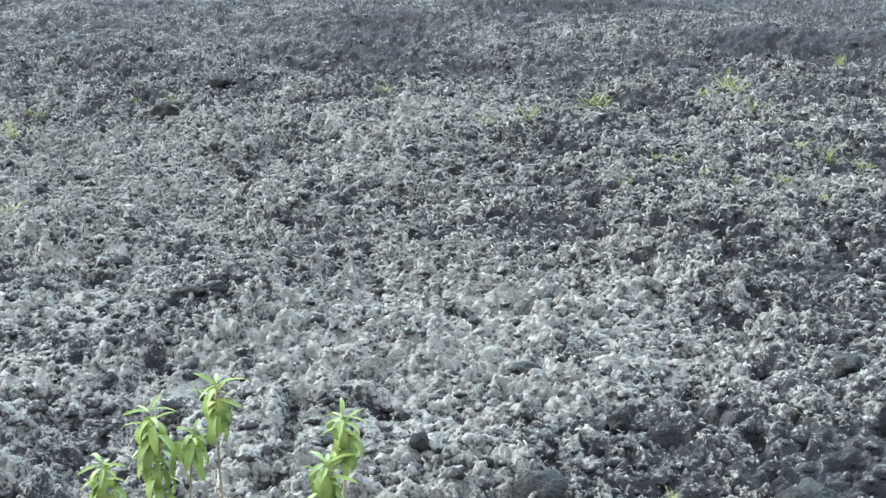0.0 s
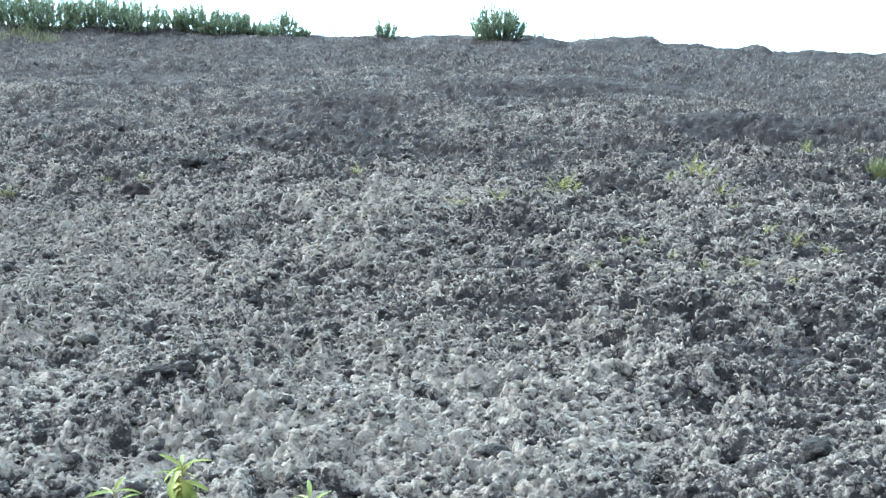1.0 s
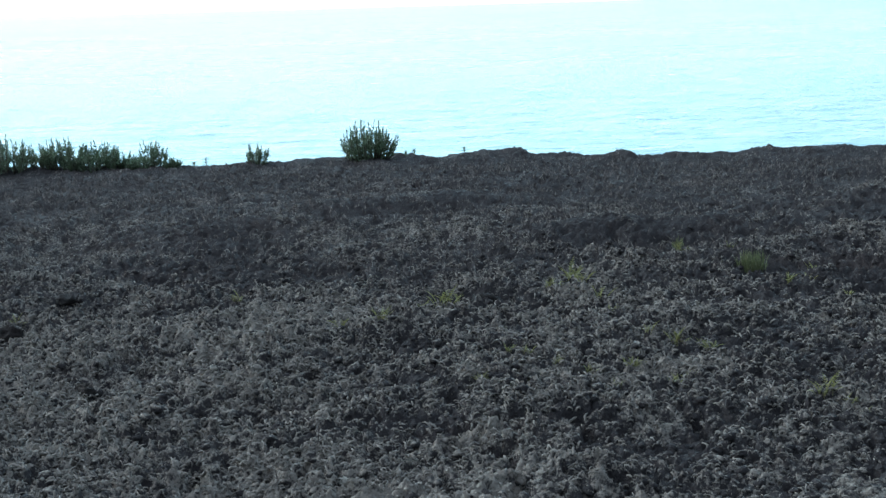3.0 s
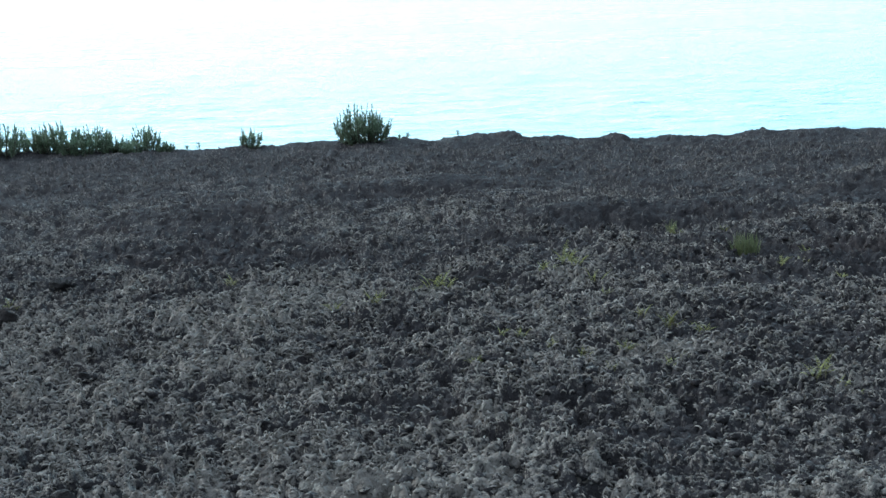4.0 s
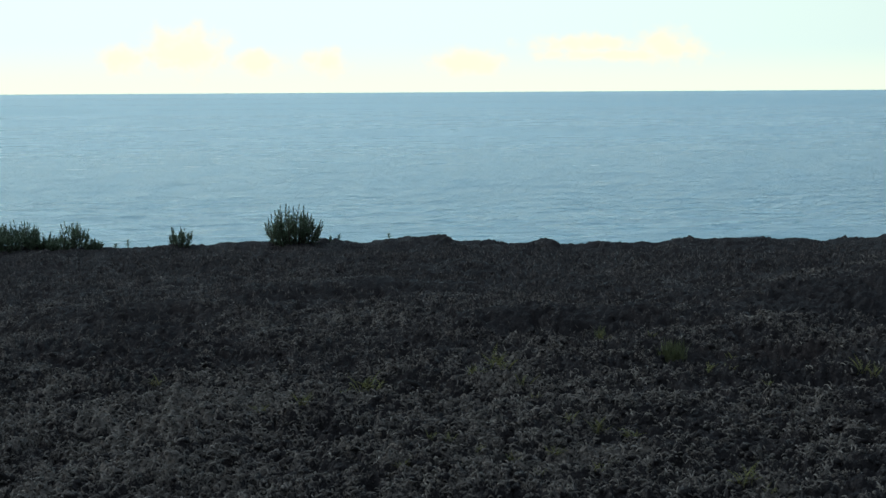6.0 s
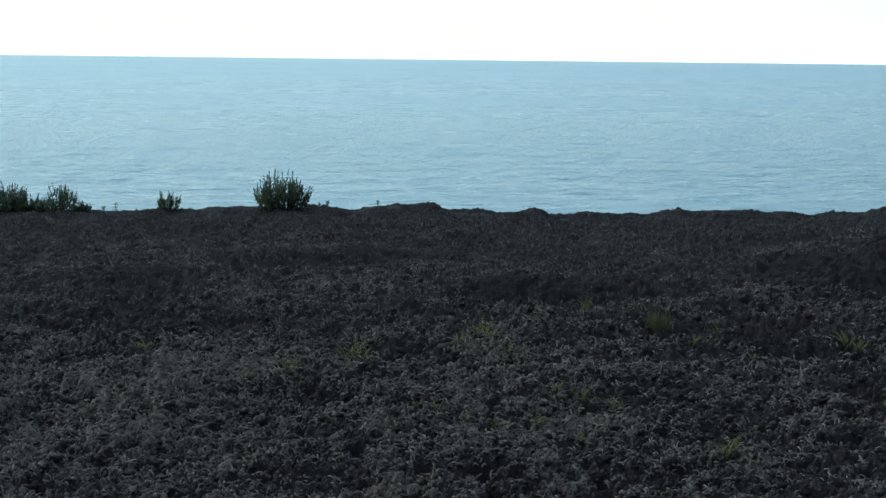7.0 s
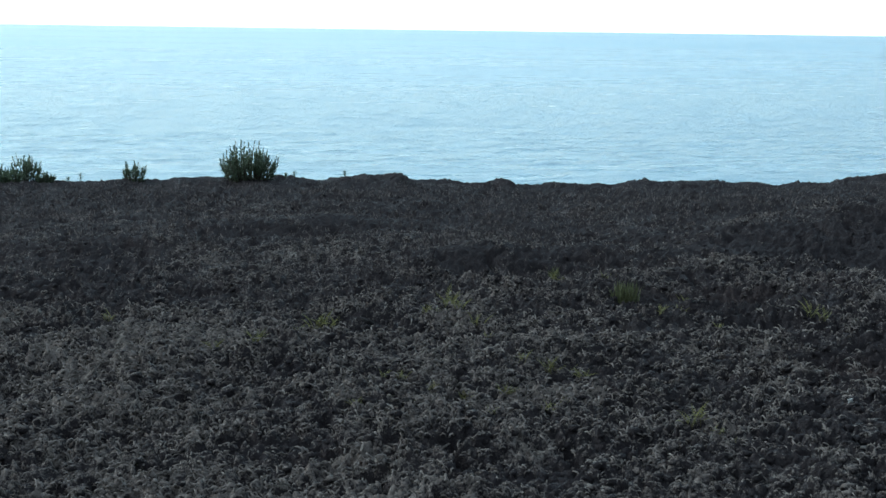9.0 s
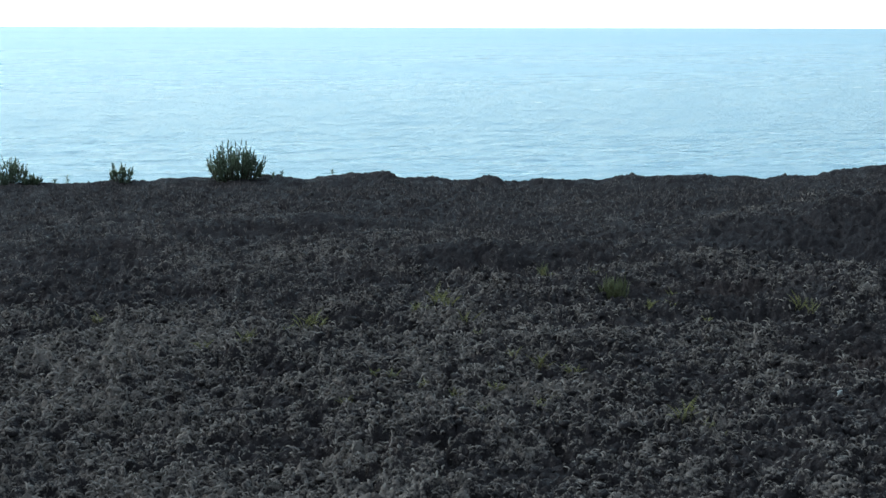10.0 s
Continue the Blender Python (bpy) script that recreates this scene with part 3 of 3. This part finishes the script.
LEAVES = [mesh_from("leaf", *blade(1.0, 0.235, 1.9 + 0.3 * i, 0.35), SHOOT) for i in range(4)]
YOUNG = [mesh_from("leaf", *blade(1.0, 0.17, 0.5 + 0.3 * i, 0.5), SHOOT) for i in range(2)]


def leafy_shoot(root, top, whorls, label, seed, leaf=0.108):
    """An upright shoot with whorls of drooping leaves: each whorl is how far down from the tip, and its leaf count."""
    rng = random.Random(seed)
    thing = new("leafy_shoot")
    gx, gy = root
    base = Vector((gx, gy, ground_z(gx, gy) - 0.02))
    thing.matrix_basis = Matrix.Translation(base)
    tip = Vector(top) - base
    bend = Vector((rng.uniform(-0.015, 0.015), rng.uniform(-0.01, 0.01), 0))
    line = [tip * k + bend * math.sin(math.pi * k) for k in (0, 0.2, 0.4, 0.6, 0.8, 0.93, 1)]
    part("stem", joined([tube(line, 0.0055, 0.002)], "stem", STEM), thing, "thin pale brown stem")
    up = tip.normalized()
    for down, count, size in whorls:
        for i in range(count + 3):
            k = down + (i / count - 0.5) * 0.05
            p = tip - up * max(0.004, k)
            a = i * 137.5 + rng.uniform(-18, 18)
            s = leaf * size * rng.uniform(0.8, 1.1)
            me = rng.choice(LEAVES) if down > 0.02 else rng.choice(YOUNG)
            lift = rng.uniform(-30, 8) if down > 0.02 else rng.uniform(-18, 18)
            part("leaf", me, thing, basis=Matrix.Translation(p) @ pose(0, 0, 0, 0, 0, a) @ pose(0, 0, 0, lift, rng.uniform(-15, 15)) @ Matrix.Scale(s, 4))
    return tagged(thing, label, "plant", "leafy shoots on the lava")


BIG = "young yellow-green shoot with drooping leaves growing from lava"
leafy_shoot((-0.585, 3.31), (-0.597, 3.30, 0.500), [(0.0, 5, 0.75), (0.035, 7, 0.95), (0.075, 7, 0.95)], BIG, 1)
leafy_shoot((-0.74, 3.31), (-0.780, 3.30, 0.424), [(0.0, 4, 0.8), (0.05, 7, 1.0), (0.10, 7, 1.05), (0.16, 8, 1.05), (0.22, 6, 0.9)], BIG, 2)
leafy_shoot((-0.69, 3.33), (-0.665, 3.30, 0.365), [(0.0, 4, 0.6), (0.03, 6, 0.9), (0.06, 5, 0.9)], "short yellow-green side shoot with wilting leaves beside lava", 3)
leafy_shoot((-0.88, 3.29), (-0.915, 3.30, 0.262), [(0.0, 5, 0.7), (0.03, 6, 1.0), (0.08, 6, 1.1)], "low yellow-green shoot with hanging leaves on lava", 4)
leafy_shoot((-0.27, 3.33), (-0.264, 3.30, 0.410), [(0.0, 5, 0.7), (0.03, 6, 0.9), (0.07, 6, 0.95), (0.11, 4, 0.8)], BIG, 5)
leafy_shoot((-0.30, 3.26), (-0.305, 3.24, 0.300), [(0.0, 5, 0.9), (0.03, 6, 1.05), (0.07, 6, 1.2)], "bushy yellow-green shoot with broad leaves on lava", 6)


def frond_mesh(length, pairs, droop):
    """A small fern frond: a rib with narrow leaflets on both sides."""
    pieces, slope, y, z = [], 1.25, 0.0, 0.0
    rib = []
    for i in range(pairs + 1):
        k = i / pairs
        rib.append((0, y, z))
        if i > 1:
            for side in (-1, 1):
                s = length * 0.17 * math.sin(math.pi * min(0.97, 0.12 + k * 0.85))
                leaflet = blade(s, s * 0.42, 0.5, 0.2, 3)
                pieces.append(moved(leaflet, Matrix.Translation((0, y, z)) @ pose(0, 0, 0, math.degrees(slope) * 0.6, 0, -side * 62)))
        slope -= droop / pairs
        y, z = y + math.cos(slope) * length / pairs, z + math.sin(slope) * length / pairs
    pieces.append(tube(rib, 0.0016, 0.0007, 3))
    return joined(pieces, "frond", FERN)


FRONDS = [frond_mesh(0.115, 8, 0.7), frond_mesh(0.098, 7, 1.0), frond_mesh(0.132, 9, 0.45)]
TUFTS_WEST = [(-2.57, 7.89, 1.0), (-2.58, 8.46, 1.1), (-1.83, 8.98, 0.8), (-2.05, 8.95, 0.5), (-2.08, 6.22, 1.0), (-0.41, 9.47, 0.8), (-2.68, 8.2, 0.7)]
TUFTS_MID = [(0.28, 8.24, 0.8), (0.53, 8.29, 0.95), (0.97, 8.86, 1.2), (1.09, 9.06, 1.1), (0.85, 8.86, 0.6), (1.80, 9.26, 1.1), (1.99, 9.43, 1.2),
             (2.01, 9.21, 0.9), (2.03, 8.74, 0.9), (2.05, 8.47, 0.6), (1.28, 7.32, 0.5), (1.21, 6.91, 0.7), (1.42, 7.11, 0.55), (1.19, 7.39, 0.5),
             (0.94, 6.81, 0.5), (0.70, 3.64, 0.45), (0.79, 3.59, 0.35), (1.57, 7.01, 0.6), (1.65, 6.68, 0.5)]
TUFTS_EAST = [(2.06, 7.70, 0.8), (2.24, 7.63, 1.0), (2.39, 7.46, 0.9), (1.81, 7.05, 0.7), (1.97, 6.77, 0.7), (2.07, 6.83, 0.6), (2.39, 7.71, 0.6),
              (3.09, 10.46, 0.9), (2.61, 6.32, 1.0), (2.71, 6.23, 0.6), (2.72, 6.09, 0.4), (4.43, 8.71, 1.0), (4.39, 8.43, 0.8), (3.76, 9.38, 0.7),
              (3.65, 8.45, 0.6), (4.39, 7.58, 0.8), (3.35, 8.75, 0.9), (3.55, 8.9, 0.7), (3.43, 10.25, 0.5)]


def fern_tuft(x, y, size, seed):
    rng = random.Random(seed)
    thing = new("fern_tuft")
    thing.matrix_basis = pose(x, y, ground_z(x, y, 0.04) - 0.008, 0, 0, rng.uniform(0, 360))
    for i in range(rng.randint(8, 13)):
        m = Matrix.Translation((rng.uniform(-0.04, 0.04) * size, rng.uniform(-0.03, 0.03) * size, 0)) @ pose(0, 0, 0, rng.uniform(-14, 6), rng.uniform(-10, 10), i * 47 + rng.uniform(-20, 20))
        part("frond", rng.choice(FRONDS), thing, basis=m @ Matrix.Scale(size * rng.uniform(0.7, 1.2), 4))
    tagged(thing, "small yellow-green fern tuft rooted in lava crust" if size > 0.65 else "tiny yellowing fern sprout in a lava crack", "fern", "fern tufts")


for seed, (x, y, size) in enumerate(TUFTS_WEST + TUFTS_MID + TUFTS_EAST):
    fern_tuft(x, y, size, seed)


def grass_tuft(x, y, height_m, spread_m, count, seed, label):
    rng = random.Random(seed)
    thing = new("grass_tuft")
    thing.matrix_basis = pose(x, y, ground_z(x, y, 0.04) - 0.01)
    pieces = []
    for _ in range(count):
        a, r = rng.uniform(0, 360), spread_m * math.sqrt(rng.random()) * 0.5
        b = blade(height_m * rng.uniform(0.3, 1.15), 0.0055, rng.uniform(0.1, 0.6), 0.3, 4)
        m = Matrix.Translation((r * math.cos(radians(a)), r * math.sin(radians(a)), 0)) @ pose(0, 0, 0, 0, 0, rng.uniform(0, 360)) @ pose(0, 0, 0, rng.uniform(54, 86))
        pieces.append(moved(b, m))
    tagged(part("tussock", joined(pieces, "tussock", GRASS), thing), kind="stuff")
    tagged(thing, label, "grass", "grass tufts")


grass_tuft(3.32, 9.45, 0.19, 0.19, 200, 70, "green upright grass tuft on dark lava")
grass_tuft(3.11, 10.60, 0.13, 0.10, 30, 71, "small green grass tuft on dark lava")


def shrub(x, y, tall, wide, branches, seed, label):
    """A shrub of upright leafy branches fanning from one base."""
    rng = random.Random(seed)
    thing = new("shrub")
    thing.matrix_basis = pose(x, y, ground_z(x, y) - 0.03)
    for i in range(branches):
        a = i * 137.5 + rng.uniform(-25, 25)
        out = math.sqrt((i + 0.5) / branches)
        lean = radians(34) * out * rng.uniform(0.5, 1.1)
        reach = tall * rng.uniform(0.72, 1.0) * (1 - 0.36 * out ** 3)
        side = Vector((math.cos(radians(a)), math.sin(radians(a)) * 0.8, 0))
        start = side * wide * 0.33 * out
        line = [start]
        drift = Vector((rng.uniform(-0.2, 0.2), rng.uniform(-0.2, 0.2), 0))
        for k in range(1, 7):
            tilt = lean * (1.25 - 0.7 * k / 6)
            line.append(line[-1] + (side * math.sin(tilt) + drift * (k / 6) + Vector((0, 0, math.cos(tilt)))) * reach / 6)
        bough = part("branch", joined([tube(line, 0.008, 0.002, 5)], "branch", TWIG), thing)
        twigs = [(line, 26)]
        for _ in range(2):
            f = rng.uniform(0.8, 3.8)
            j = int(f)
            p = line[j].lerp(line[j + 1], f - j)
            way = (line[j + 1] - line[j]).normalized()
            aside = (way + Vector((rng.uniform(-0.7, 0.7), rng.uniform(-0.7, 0.7), rng.uniform(0.0, 0.3)))).normalized()
            size = reach * rng.uniform(0.22, 0.36)
            twigs.append(([p + aside * size * q / 6 + Vector((0, 0, 0.12 * size * (q / 6) ** 2)) for q in range(7)], 11))
        pieces = []
        for path, count in twigs:
            for k in range(count):
                f = 0.02 + 0.98 * (k / count)
                j = min(5, int(f * 6))
                p = path[j].lerp(path[j + 1], f * 6 - j)
                way = (path[j + 1] - path[j]).normalized()
                s = 0.074 * rng.uniform(0.7, 1.2) * (1.1 - 0.3 * f) * min(1.0, 0.6 + tall)
                m = Matrix.Translation(p) @ way.to_track_quat("Z", "Y").to_matrix().to_4x4() @ pose(0, 0, 0, 0, 0, k * 137.5 + rng.uniform(-30, 30)) @ pose(0, 0, 0, rng.uniform(16, 52) if f < 0.88 else rng.uniform(56, 76)) @ Matrix.Scale(s, 4)
                pieces.append(moved(blade(1.0, 0.25, 0.15, 0.3, 2), m))
        part("foliage", joined(pieces, "foliage", SHRUB), bough)
    return tagged(thing, label, "shrub", "shrubs along the cliff edge")


shrub(1.01, 17.3, 0.535, 0.74, 56, 101, "round grey-green leafy shrub on the lava cliff edge")
shrub(-0.39, 17.25, 0.31, 0.29, 10, 102, "small grey-green shrub on the lava cliff edge")
# the row of shrubs: x, height, width
HEDGE = [(-1.45, 0.13, 0.2), (-1.69, 0.29, 0.28), (-1.87, 0.17, 0.3), (-2.06, 0.19, 0.34), (-2.30, 0.29, 0.40), (-2.52, 0.25, 0.42), (-2.76, 0.36, 0.48),
         (-3.08, 0.28, 0.55), (-3.45, 0.43, 0.60), (-3.80, 0.39, 0.65), (-4.15, 0.45, 0.65), (-4.50, 0.52, 0.70), (-4.90, 0.54, 0.75), (-5.45, 0.57, 0.8), (-6.1, 0.58, 0.8)]
for k, (x, tall, wide) in enumerate(HEDGE):
    shrub(x, 17.25 + 0.2 * math.sin(k * 2.1), tall * 1.2, wide * 1.3, 12 + int(2.0 * k), 110 + k,
          "low grey-green leafy shrub in a row along the lava edge" if tall < 0.3 else "tall grey-green leafy shrub in a row along the lava edge")


def sprig(x, y, tall, seed):
    rng = random.Random(seed)
    thing = new("sprig")
    thing.matrix_basis = pose(x, y, ground_z(x, y) - 0.01)
    line = [Vector((0.01 * math.sin(k), 0, tall * k / 4)) for k in range(5)]
    part("stem", joined([tube(line, 0.004, 0.002, 5)], "stem", TWIG), thing)
    pieces = []
    for k in range(16):
        m = Matrix.Translation((0, 0, tall * (0.25 + 0.75 * k / 16))) @ pose(0, 0, 0, 0, 0, k * 137.5) @ pose(0, 0, 0, rng.uniform(10, 50)) @ Matrix.Scale(0.055, 4)
        pieces.append(moved(blade(1.0, 0.28, 0.6, 0.3, 3), m))
    part("foliage", joined(pieces, "foliage", SHRUB), thing)
    tagged(thing, "tiny upright green sprig on the lava crest", "plant", "sprigs on the crest")


for k, (x, y, tall) in enumerate([(-1.04, 17.36, 0.12), (-1.19, 17.37, 0.07), (1.49, 17.31, 0.08), (1.60, 17.31, 0.08), (2.27, 17.5, 0.06), (-1.38, 17.3, 0.10)]):
    sprig(x, y, tall, 200 + k)

for k in range(9):
    grass_tuft(-4.4 - 0.28 * k, 16.2 + 0.25 * math.sin(k * 1.7), 0.14, 0.4, 90, 300 + k, "low pale green grass clump before the shrubs")


def build_scrap():
    """A crumpled white scrap caught in the clinker."""
    rng = np.random.default_rng(3)
    co, tri = lump(rng, 3, 0.9)
    ob = new("plastic_scrap", mesh_from("plastic_scrap", co, tri, WHITE, smooth=False))
    ob.matrix_basis = pose(3.64, 6.62, ground_z(3.64, 6.62) + 0.02, 20, 10, 30) @ Matrix.Diagonal((0.028, 0.022, 0.036, 1))
    tagged(ob, "small crumpled white plastic scrap on grey lava", "litter")


build_scrap()

# ---- single stones of the crust near the bank ----
def build_stones():
    rng = np.random.default_rng(17)
    kinds = [mesh_from("stone", *lump(rng, 2, 0.75), LAVA) for _ in range(10)]
    for i in range(300):
        y = rng.uniform(3.4, 5.4)
        x = y * rng.uniform(-0.36, 0.40)
        s = rng.uniform(0.025, 0.060)
        m = pose(x, y, ground_z(x, y) + s * 0.06, rng.uniform(-25, 25), rng.uniform(-25, 25), rng.uniform(0, 360))
        part("stone", kinds[i % 10], ground, basis=m @ Matrix.Diagonal((s, s, s * rng.uniform(0.7, 1.0), 1)))


build_stones()
